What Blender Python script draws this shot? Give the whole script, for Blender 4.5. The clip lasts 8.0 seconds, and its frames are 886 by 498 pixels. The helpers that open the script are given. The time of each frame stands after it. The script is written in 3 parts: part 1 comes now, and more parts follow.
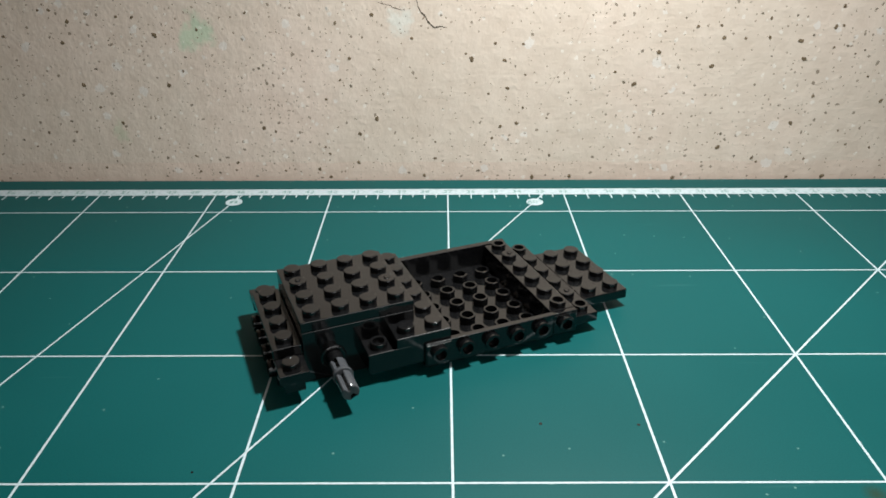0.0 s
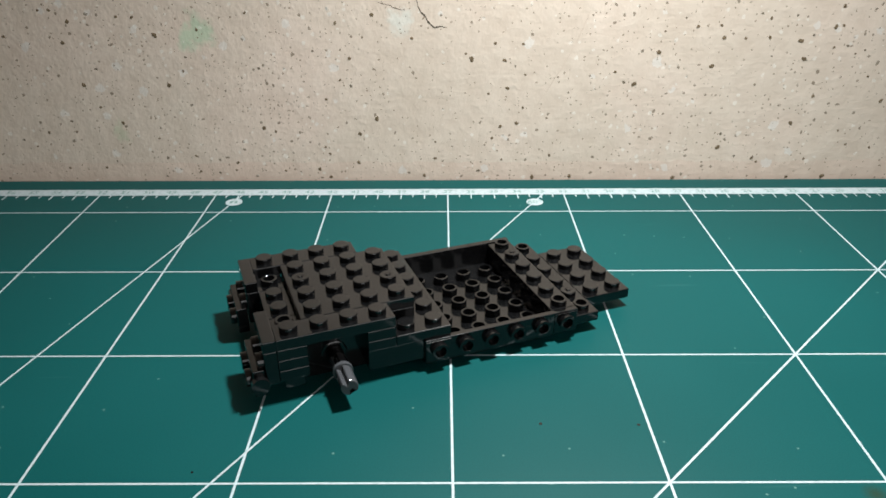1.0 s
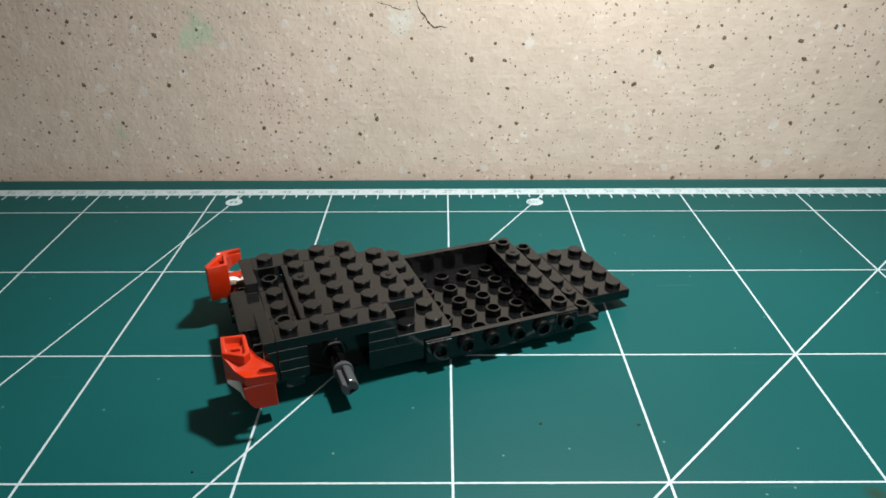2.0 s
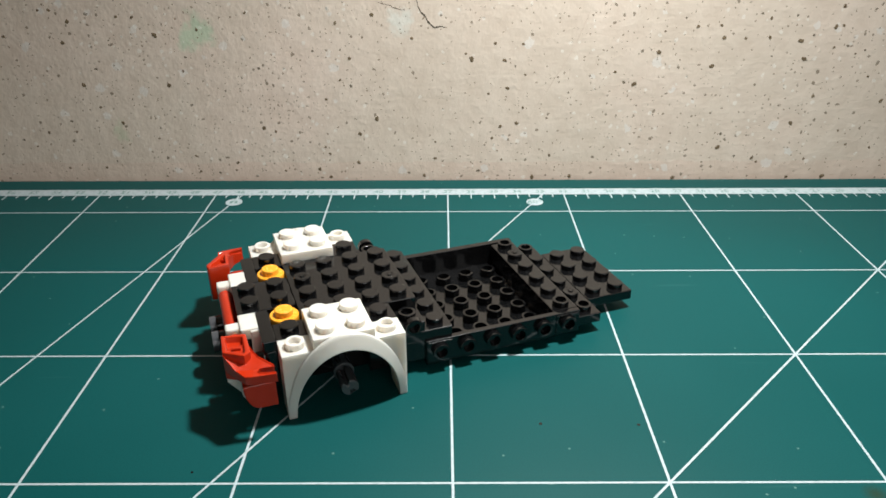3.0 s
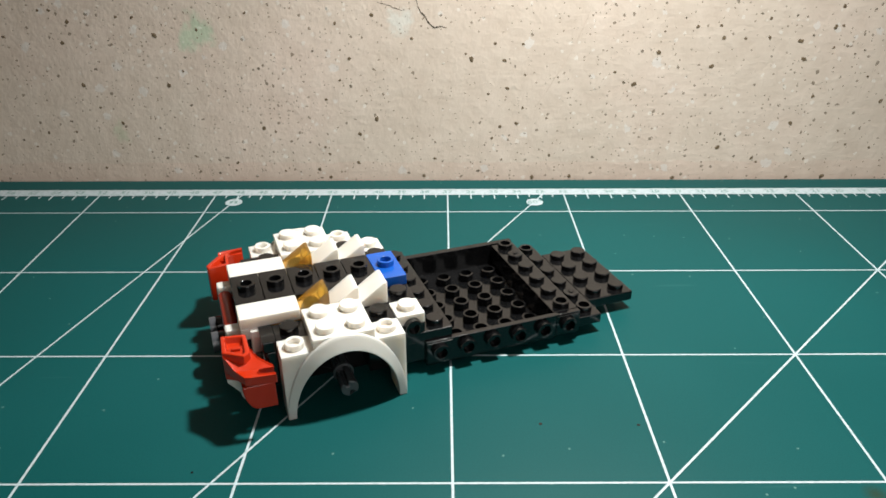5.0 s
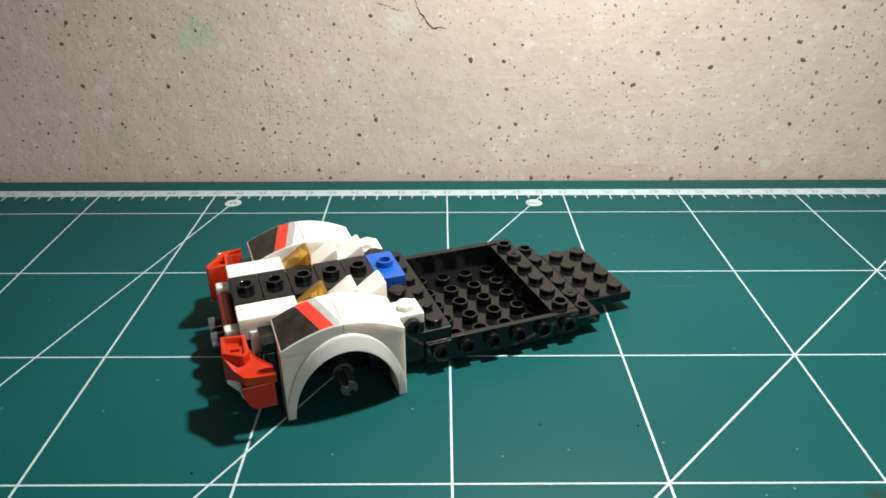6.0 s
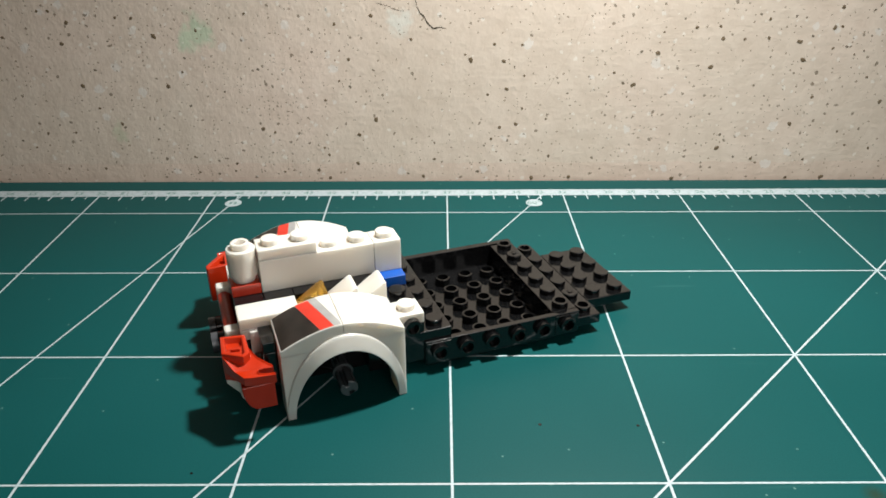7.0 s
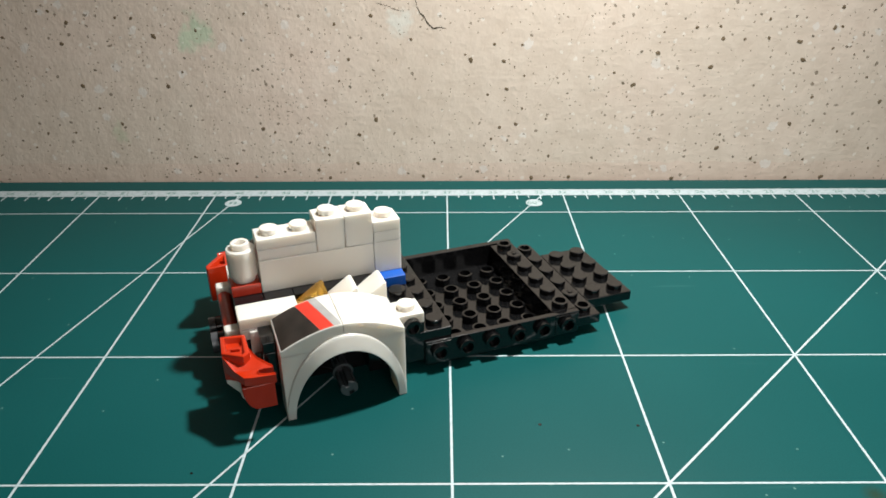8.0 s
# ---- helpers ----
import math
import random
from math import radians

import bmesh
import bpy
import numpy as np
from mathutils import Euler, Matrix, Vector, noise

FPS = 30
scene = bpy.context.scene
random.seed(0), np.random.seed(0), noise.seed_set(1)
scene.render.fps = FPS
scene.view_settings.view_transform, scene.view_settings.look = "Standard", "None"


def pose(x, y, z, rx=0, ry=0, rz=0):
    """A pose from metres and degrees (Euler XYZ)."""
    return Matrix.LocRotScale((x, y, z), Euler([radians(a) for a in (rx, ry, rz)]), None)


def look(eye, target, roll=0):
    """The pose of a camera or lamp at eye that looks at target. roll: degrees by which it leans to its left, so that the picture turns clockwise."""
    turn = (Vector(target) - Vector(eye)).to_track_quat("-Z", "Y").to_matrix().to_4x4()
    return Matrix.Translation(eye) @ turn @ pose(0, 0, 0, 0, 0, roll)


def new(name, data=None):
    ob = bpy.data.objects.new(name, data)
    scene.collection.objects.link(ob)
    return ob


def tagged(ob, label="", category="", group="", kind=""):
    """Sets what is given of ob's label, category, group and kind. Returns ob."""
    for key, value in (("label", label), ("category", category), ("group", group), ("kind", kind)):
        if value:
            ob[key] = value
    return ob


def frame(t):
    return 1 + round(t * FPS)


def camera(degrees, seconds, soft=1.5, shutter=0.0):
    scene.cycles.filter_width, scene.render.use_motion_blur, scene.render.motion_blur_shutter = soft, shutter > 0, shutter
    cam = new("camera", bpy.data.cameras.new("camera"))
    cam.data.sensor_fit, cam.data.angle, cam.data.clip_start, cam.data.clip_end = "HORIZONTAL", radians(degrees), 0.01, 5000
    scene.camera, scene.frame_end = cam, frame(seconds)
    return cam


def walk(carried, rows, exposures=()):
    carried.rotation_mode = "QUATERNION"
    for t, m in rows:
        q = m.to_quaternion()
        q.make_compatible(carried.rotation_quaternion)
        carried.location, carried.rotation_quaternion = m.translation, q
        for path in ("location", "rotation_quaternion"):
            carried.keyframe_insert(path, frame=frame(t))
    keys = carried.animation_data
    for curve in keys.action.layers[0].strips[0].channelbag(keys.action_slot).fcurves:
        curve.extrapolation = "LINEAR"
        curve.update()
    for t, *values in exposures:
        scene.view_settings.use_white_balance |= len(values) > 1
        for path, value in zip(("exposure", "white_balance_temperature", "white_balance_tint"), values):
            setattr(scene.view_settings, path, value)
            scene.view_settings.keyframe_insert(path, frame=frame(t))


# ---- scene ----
# ---------------------------------------------------------------- camera
cam = camera(61.8, 8.0, soft=1.65)
EYE = (-0.00206, -0.12627, 0.12633)
CAM_A = pose(*EYE, 62.543, 0.160, -0.068)
CAM_B = pose(*EYE, 62.609, 0.160, -0.130)
walk(cam, [(0.0, CAM_A), (4.7, CAM_A), (5.8, CAM_B), (8.0, CAM_B)],
     exposures=[(0.0, 0.06, 6250, 8), (0.5, 0.16, 6250, 8), (1.0, 0.11, 6250, 8), (1.5, 0.10, 6300, 8), (3.0, -0.02, 6350, 8),
                (3.5, -0.02, 6350, 8), (4.0, -0.05, 6450, 9), (4.5, 0.03, 6450, 9), (6.0, 0.07, 6450, 9), (6.5, 0.10, 6400, 8),
                (7.0, -0.04, 6480, 9), (7.5, 0.01, 6450, 9), (8.0, 0.0, 6450, 9)])

# ---------------------------------------------------------------- light
world = bpy.data.worlds.new("world")
scene.world = world
world.use_nodes = True
world.node_tree.nodes["Background"].inputs["Color"].default_value = (0.62, 0.82, 1.0, 1)
world.node_tree.nodes["Background"].inputs["Strength"].default_value = 0.03
lamp_data = bpy.data.lights.new("desk_lamp_light", "SPOT")
lamp_data.energy = 5.55
lamp_data.color = (0.985, 0.985, 0.94)
lamp_data.spot_size = radians(168)
lamp_data.spot_blend = 1.0
lamp_data.shadow_soft_size = 0.010
lamp = new("desk_lamp_light", lamp_data)
lamp.matrix_world = look((0.060, 0.076, 0.252), (0.048, 0.006, 0.0))
# unseen soft fill added behind the camera to brighten the near faces
fill_data = bpy.data.lights.new("window_light", "AREA")
fill_data.shape, fill_data.size, fill_data.size_y = "RECTANGLE", 1.3, 1.2
fill_data.energy = 7.6
fill_data.color = (1.0, 0.97, 0.93)
fill_lamp = new("window_light", fill_data)
fill_lamp.matrix_world = look((0.80, -1.34, 0.54), (0.0, 0.1, 0.05))

# ---------------------------------------------------------------- materials
MM = 0.001


def mat_base(name):
    m = bpy.data.materials.new(name)
    m.use_nodes = True
    t = m.node_tree
    return m, t, t.nodes["Principled BSDF"]


def node(t, kind, **kw):
    n = t.nodes.new(kind)
    for k, v in kw.items():
        n.inputs[k.replace("_", " ")].default_value = v
    return n


def ramp(t, src, stops):
    r = t.nodes.new("ShaderNodeValToRGB")
    e = r.color_ramp.elements
    while len(e) < len(stops):
        e.new(0.5)
    for k, (pos, col) in enumerate(stops):
        e[k].position, e[k].color = pos, (*col, 1)
    t.links.new(src, r.inputs["Fac"])
    return r.outputs["Color"]


def mix(t, fac, a, b, mode="MIX"):
    m = t.nodes.new("ShaderNodeMix")
    m.data_type, m.blend_type = "RGBA", mode
    for sock, val in ((m.inputs[0], fac), (m.inputs[6], a), (m.inputs[7], b)):
        if isinstance(val, (int, float)):
            sock.default_value = val
        elif isinstance(val, tuple):
            sock.default_value = (*val, 1)
        else:
            t.links.new(val, sock)
    return m.outputs[2]


def maths(t, op, a, b=0.0):
    m = t.nodes.new("ShaderNodeMath")
    m.operation = op
    for sock, val in zip(m.inputs, (a, b)):
        if isinstance(val, (int, float)):
            sock.default_value = val
        else:
            t.links.new(val, sock)
    return m.outputs[0]


def bump(t, bsdf, height, strength, distance):
    b = t.nodes.new("ShaderNodeBump")
    b.inputs["Strength"].default_value = strength
    b.inputs["Distance"].default_value = distance
    t.links.new(height, b.inputs["Height"])
    t.links.new(b.outputs["Normal"], bsdf.inputs["Normal"])


def position(t):
    return t.nodes.new("ShaderNodeNewGeometry").outputs["Position"]


def plastic(name, colour, rough=0.22, sss=0.0, vary=0.12, relief=0.03, wear=0.22):
    """Moulded plastic with faint mottling, fine scratches and uneven gloss."""
    m, t, b = mat_base(name)
    co = t.nodes.new("ShaderNodeTexCoord").outputs["Object"]
    n1 = node(t, "ShaderNodeTexNoise", Scale=220.0, Detail=3.0)
    t.links.new(co, n1.inputs["Vector"])
    dark = tuple(c * (1 - vary) for c in colour)
    lite = tuple(min(1, c * (1 + vary) + 0.002) for c in colour)
    t.links.new(ramp(t, n1.outputs["Fac"], [(0.3, dark), (0.7, lite)]), b.inputs["Base Color"])
    n2 = node(t, "ShaderNodeTexNoise", Scale=900.0, Detail=4.0)
    t.links.new(co, n2.inputs["Vector"])
    t.links.new(maths(t, "MULTIPLY_ADD", n2.outputs["Fac"], wear), b.inputs["Roughness"])
    b.inputs["Roughness"].links[0].from_node.inputs[2].default_value = rough - wear * 0.36
    b.inputs["IOR"].default_value = 1.54
    if sss:
        b.inputs["Subsurface Weight"].default_value = sss
        b.inputs["Subsurface Radius"].default_value = (0.0050, 0.0044, 0.0038)
        b.inputs["Subsurface Scale"].default_value = 1.0
    bump(t, b, n1.outputs["Fac"], relief, 0.0002)
    return m


BLACK = plastic("black_plastic", (0.0034, 0.0034, 0.0037), 0.10, relief=0.005, wear=0.10)
WHITE = plastic("white_plastic", (0.70, 0.655, 0.592), 0.30, 0.55, 0.0, 0.004)
RED = plastic("red_plastic", (0.43, 0.023, 0.004), 0.17, 0.0, 0.06)
BLUE = plastic("blue_plastic", (0.006, 0.078, 0.38), 0.20, 0.0, 0.06)
YELLOW = plastic("yellow_orange_plastic", (0.90, 0.38, 0.03), 0.24, 0.05, 0.04)
GREY = plastic("dark_grey_plastic", (0.060, 0.062, 0.068), 0.17)
PRINT_DARK = plastic("printed_charcoal", (0.015, 0.011, 0.009), 0.30, 0.0, 0.6)
PRINT_RED = plastic("printed_red", (0.58, 0.032, 0.016), 0.35)
PRINT_GREY = plastic("printed_grey", (0.33, 0.32, 0.31), 0.35)

AMBER, _t, _b = mat_base("clear_amber_plastic")
_b.inputs["Base Color"].default_value = (0.98, 0.55, 0.07, 1)
_b.inputs["Roughness"].default_value = 0.06
_b.inputs["IOR"].default_value = 1.5
_b.inputs["Transmission Weight"].default_value = 0.85


def mat_green():
    m, t, b = mat_base("green_cutting_mat")
    p = position(t)
    big = node(t, "ShaderNodeTexNoise", Scale=9.0, Detail=4.0)
    fine = node(t, "ShaderNodeTexNoise", Scale=2600.0, Detail=3.0)
    spot = node(t, "ShaderNodeTexVoronoi", Scale=70.0)
    spot.voronoi_dimensions = "2D"
    for n in (big, fine, spot):
        t.links.new(p, n.inputs["Vector"])
    base = ramp(t, big.outputs["Fac"], [(0.3, (0.0026, 0.060, 0.0600)), (0.7, (0.0038, 0.073, 0.0735))])
    base = mix(t, 0.22, base, ramp(t, fine.outputs["Fac"], [(0.3, (0.002, 0.042, 0.042)), (0.7, (0.008, 0.100, 0.100))]))
    # pale dust flecks, a few per square decimetre
    keep = maths(t, "GREATER_THAN", maths(t, "MULTIPLY", spot.outputs["Color"], 1.0), 0.66)
    dot = maths(t, "MULTIPLY", maths(t, "LESS_THAN", spot.outputs["Distance"], 0.022), keep)
    base = mix(t, maths(t, "MULTIPLY", dot, 0.34), base, (0.25, 0.42, 0.36))
    # long shallow scratches
    mp = node(t, "ShaderNodeMapping", Scale=(18.0, 340.0, 1.0), Rotation=(0.0, 0.0, 0.12))
    t.links.new(p, mp.inputs["Vector"])
    scr = node(t, "ShaderNodeTexNoise", Scale=1.0, Detail=2.0)
    t.links.new(mp.outputs["Vector"], scr.inputs["Vector"])
    line = ramp(t, scr.outputs["Fac"], [(0.70, (0, 0, 0)), (0.76, (1, 1, 1))])
    base = mix(t, maths(t, "MULTIPLY", line, 0.05), base, (0.16, 0.34, 0.30))
    far = t.nodes.new("ShaderNodeVectorMath")
    far.operation = "DISTANCE"
    t.links.new(p, far.inputs[0])
    far.inputs[1].default_value = (0.0955, -0.0037, 0.0)
    stain = ramp(t, maths(t, "MULTIPLY_ADD", far.outputs["Value"], 200.0), [(0.25, (1, 1, 1)), (0.9, (0, 0, 0))])
    t.links.new(maths(t, "MULTIPLY", fine.outputs["Fac"], 0.4), stain.node.inputs["Fac"].links[0].from_node.inputs[2])
    base = mix(t, maths(t, "MULTIPLY", stain, 0.7), base, (0.022, 0.030, 0.008))
    t.links.new(base, b.inputs["Base Color"])
    t.links.new(ramp(t, big.outputs["Fac"], [(0.3, (0.42, 0.42, 0.42)), (0.7, (0.56, 0.56, 0.56))]), b.inputs["Roughness"])
    b.inputs["Specular IOR Level"].default_value = 0.13
    bump(t, b, fine.outputs["Fac"], 0.25, 0.00006)
    return m


GREEN = mat_green()


def mat_print():
    m, t, b = mat_base("white_mat_print")
    fine = node(t, "ShaderNodeTexNoise", Scale=700.0, Detail=4.0)
    t.links.new(position(t), fine.inputs["Vector"])
    t.links.new(ramp(t, fine.outputs["Fac"], [(0.30, (0.32, 0.41, 0.43)), (0.55, (0.46, 0.53, 0.56))]), b.inputs["Base Color"])
    b.inputs["Roughness"].default_value = 0.5
    return m


PRINT = mat_print()
INK, _t, _b = mat_base("green_ink")
_n = node(_t, "ShaderNodeTexNoise", Scale=900.0)
_t.links.new(position(_t), _n.inputs["Vector"])
_t.links.new(ramp(_t, _n.outputs["Fac"], [(0.3, (0.10, 0.22, 0.20)), (0.7, (0.20, 0.32, 0.30))]), _b.inputs["Base Color"])


def mat_plaster():
    """Beige painted plaster: lumps, brush ripples, brown specks, pale chips, a green and a bluish stain."""
    m, t, b = mat_base("speckled_beige_plaster")
    p = position(t)
    big = node(t, "ShaderNodeTexNoise", Scale=14.0, Detail=5.0)
    mid = node(t, "ShaderNodeTexNoise", Scale=120.0, Detail=5.0, Roughness=0.6)
    fin = node(t, "ShaderNodeTexNoise", Scale=520.0, Detail=4.0, Roughness=0.65)
    brushed = node(t, "ShaderNodeMapping", Scale=(1.15, 1.0, 0.95))
    t.links.new(p, brushed.inputs["Vector"])
    t.links.new(p, big.inputs["Vector"])
    for n in (mid, fin):
        t.links.new(brushed.outputs["Vector"], n.inputs["Vector"])
    warp = t.nodes.new("ShaderNodeVectorMath")
    warp.operation = "MULTIPLY_ADD"
    t.links.new(mid.outputs["Color"], warp.inputs[0])
    warp.inputs[1].default_value = (0.004, 0.004, 0.004)
    t.links.new(p, warp.inputs[2])
    base = ramp(t, big.outputs["Fac"], [(0.30, (0.565, 0.462, 0.383)), (0.50, (0.615, 0.503, 0.422)), (0.72, (0.670, 0.525, 0.448))])
    base = mix(t, 0.35, base, ramp(t, mid.outputs["Fac"], [(0.3, (0.50, 0.408, 0.325)), (0.7, (0.70, 0.610, 0.520))]))
    # pinker along the foot of the wall
    sep = t.nodes.new("ShaderNodeSeparateXYZ")
    t.links.new(warp.outputs[0], sep.inputs[0])
    flat = t.nodes.new("ShaderNodeCombineXYZ")
    t.links.new(sep.outputs["X"], flat.inputs[0])
    t.links.new(sep.outputs["Z"], flat.inputs[1])
    foot = maths(t, "MULTIPLY", maths(t, "LESS_THAN", sep.outputs["Z"], 0.010), 0.28)
    base = mix(t, maths(t, "MULTIPLY", foot, big.outputs["Fac"]), base, (0.62, 0.36, 0.28))

    def blot(centre, radius, colour, amount, src):
        d = t.nodes.new("ShaderNodeVectorMath")
        d.operation = "DISTANCE"
        w = t.nodes.new("ShaderNodeVectorMath")
        w.operation = "MULTIPLY_ADD"
        t.links.new(mid.outputs["Color"], w.inputs[0])
        w.inputs[1].default_value = (0.020, 0.0, 0.020)
        t.links.new(p, w.inputs[2])
        t.links.new(w.outputs[0], d.inputs[0])
        d.inputs[1].default_value = (centre[0] + 0.010, WALL_Y, centre[1] + 0.010)
        f = ramp(t, maths(t, "DIVIDE", d.outputs["Value"], radius), [(0.45, (1, 1, 1)), (1.0, (0, 0, 0))])
        return mix(t, maths(t, "MULTIPLY", f, amount), src, colour)

    base = blot((-0.1045, 0.0655), 0.0078, (0.40, 0.53, 0.37), 0.65, base)
    base = blot((-0.1440, 0.0230), 0.0050, (0.42, 0.48, 0.32), 0.45, base)
    base = blot((-0.0200, 0.0700), 0.0062, (0.64, 0.67, 0.63), 0.50, base)
    # pale chips and brown specks of two sizes
    for scale, limit, share, colour, amount in (
        (110.0, 0.20, 0.90, (0.70, 0.69, 0.68), 0.40),
        (240.0, 0.135, 0.86, (0.15, 0.112, 0.072), 0.75),
        (130.0, 0.070, 0.92, (0.105, 0.080, 0.050), 0.88),
        (520.0, 0.17, 0.80, (0.20, 0.150, 0.100), 0.70),
        (300.0, 0.22, 0.90, (0.76, 0.72, 0.67), 0.45),
    ):
        v = node(t, "ShaderNodeTexVoronoi", Scale=scale)
        v.voronoi_dimensions = "2D"
        t.links.new(flat.outputs[0], v.inputs["Vector"])
        s = t.nodes.new("ShaderNodeSeparateColor")
        t.links.new(v.outputs["Color"], s.inputs[0])
        # crowded in some patches, sparse in others
        crowd = maths(t, "MULTIPLY", maths(t, "SUBTRACT", big.outputs["Fac"], 0.5), 0.5)
        keep = maths(t, "GREATER_THAN", maths(t, "ADD", s.outputs["Red"], crowd), share)
        size = maths(t, "MULTIPLY", maths(t, "MULTIPLY_ADD", s.outputs["Green"], 0.9), limit)
        size.node.inputs[0].links[0].from_node.inputs[2].default_value = 0.35
        ragged = maths(t, "ADD", v.outputs["Distance"], maths(t, "MULTIPLY", maths(t, "SUBTRACT", fin.outputs["Fac"], 0.5), limit * 2.2))
        f = maths(t, "MULTIPLY", maths(t, "LESS_THAN", ragged, size), keep)
        base = mix(t, maths(t, "MULTIPLY", f, amount), base, colour)
    t.links.new(base, b.inputs["Base Color"])
    b.inputs["Roughness"].default_value = 0.85
    # brush strokes run sideways, with small raised grains between them
    strokes = node(t, "ShaderNodeMapping", Scale=(70.0, 1.0, 420.0))
    t.links.new(warp.outputs[0], strokes.inputs["Vector"])
    brush = node(t, "ShaderNodeTexNoise", Scale=1.0, Detail=4.0)
    t.links.new(strokes.outputs["Vector"], brush.inputs["Vector"])
    grains = node(t, "ShaderNodeTexVoronoi", Scale=330.0)
    t.links.new(warp.outputs[0], grains.inputs["Vector"])
    grain = ramp(t, grains.outputs["Distance"], [(0.0, (1, 1, 1)), (0.38, (0, 0, 0))])
    h = maths(t, "MULTIPLY_ADD", mid.outputs["Fac"], 0.8)
    t.links.new(maths(t, "MULTIPLY", fin.outputs["Fac"], 0.3), h.node.inputs[2])
    h = maths(t, "ADD", h, maths(t, "MULTIPLY", brush.outputs["Fac"], 0.22))
    h = maths(t, "ADD", h, maths(t, "MULTIPLY", grain, 0.08))
    bump(t, b, h, 0.42, 0.0013)
    return m


WALL_Y = 0.1862
PLASTER = mat_plaster()


def mat_plain(name, a, c, scale, rough):
    m, t, b = mat_base(name)
    n = node(t, "ShaderNodeTexNoise", Scale=scale, Detail=5.0)
    t.links.new(position(t), n.inputs["Vector"])
    t.links.new(ramp(t, n.outputs["Fac"], [(0.3, a), (0.7, c)]), b.inputs["Base Color"])
    b.inputs["Roughness"].default_value = rough
    bump(t, b, n.outputs["Fac"], 0.2, 0.001)
    return m


ROOM = mat_plain("room_paint", (0.50, 0.44, 0.37), (0.58, 0.52, 0.44), 6.0, 0.9)
DESK = mat_plain("desk_wood", (0.16, 0.09, 0.05), (0.24, 0.14, 0.08), 20.0, 0.45)
SPECK = mat_plain("brown_speck", (0.115, 0.080, 0.045), (0.185, 0.132, 0.080), 900.0, 0.9)
SCRATCH = mat_plain("scratched_plaster", (0.50, 0.40, 0.32), (0.62, 0.50, 0.42), 300.0, 0.9)
CRACK = mat_plain("crack_shadow", (0.050, 0.040, 0.030), (0.09, 0.07, 0.05), 900.0, 0.95)


# ---------------------------------------------------------------- mesh tools
def finish(bm, name, material):
    bmesh.ops.recalc_face_normals(bm, faces=bm.faces)
    me = bpy.data.meshes.new(name)
    bm.to_mesh(me)
    bm.free()
    for f in me.polygons:
        f.use_smooth = True
    me.set_sharp_from_angle(angle=radians(17))
    me.materials.append(material)
    return me


def box(x0, x1, y0, y1, z0, z1, bevel=0.22, bm=None):
    """A box in millimetres, its edges rounded."""
    bm = bm or bmesh.new()
    c = Vector(((x0 + x1) / 2, (y0 + y1) / 2, (z0 + z1) / 2)) * MM
    r = bmesh.ops.create_cube(bm, size=1.0)
    s = Matrix.Diagonal((abs(x1 - x0) * MM, abs(y1 - y0) * MM, abs(z1 - z0) * MM, 1))
    bmesh.ops.transform(bm, matrix=Matrix.Translation(c) @ s, verts=r["verts"])
    if bevel:
        edges = {e for v in r["verts"] for e in v.link_edges}
        bmesh.ops.bevel(bm, geom=list(edges), offset=bevel * MM, segments=2, affect="EDGES", profile=0.5)
    return bm


def prism(poly, a0, a1, axis="z", bevel=0.2, bm=None):
    """A polygon (millimetres) drawn out along an axis. z: (x, y); y: (x, z); x: (y, z)."""
    bm = bm or bmesh.new()

    def at(p, q, a):
        return {"z": (p, q, a), "y": (p, a, q), "x": (a, p, q)}[axis]

    lo = [bm.verts.new(Vector(at(p, q, a0)) * MM) for p, q in poly]
    hi = [bm.verts.new(Vector(at(p, q, a1)) * MM) for p, q in poly]
    n = len(poly)
    made = [bm.faces.new(lo), bm.faces.new(hi[::-1])]
    for k in range(n):
        made.append(bm.faces.new((lo[k], hi[k], hi[(k + 1) % n], lo[(k + 1) % n])))
    bmesh.ops.recalc_face_normals(bm, faces=made)
    if bevel:
        edges = [e for e in {e for f in made for e in f.edges} if e.calc_face_angle(0) > radians(25)]
        bmesh.ops.bevel(bm, geom=edges, offset=bevel * MM, segments=2, affect="EDGES", profile=0.5)
    return bm


def lathe(profile, m=None, steps=28, bm=None):
    """A turned shape about z from (radius, height) pairs in millimetres, open or closed on the axis."""
    bm = bm or bmesh.new()
    m = m or Matrix()
    rings = []
    for r, z in profile:
        if r < 1e-6:
            rings.append([bm.verts.new(m @ (Vector((0, 0, z)) * MM))])
        else:
            rings.append([bm.verts.new(m @ (Vector((r * math.cos(k * math.tau / steps), r * math.sin(k * math.tau / steps), z)) * MM)) for k in range(steps)])
    for a, b in zip(rings, rings[1:]):
        for k in range(steps):
            j = (k + 1) % steps
            quad = [a[k % len(a)], a[j % len(a)], b[j % len(b)], b[k % len(b)]]
            quad = [v for i, v in enumerate(quad) if v not in quad[:i]]
            if len(quad) > 2:
                bm.faces.new(quad)
    return bm


def part(name, bm, material, parent, label="", m=None):
    ob = new(name, bm if isinstance(bm, bpy.types.Mesh) else finish(bm, name, material))
    ob.parent = parent
    if m is not None:
        ob.matrix_basis = m
    if label:
        ob["label"] = label
    return ob


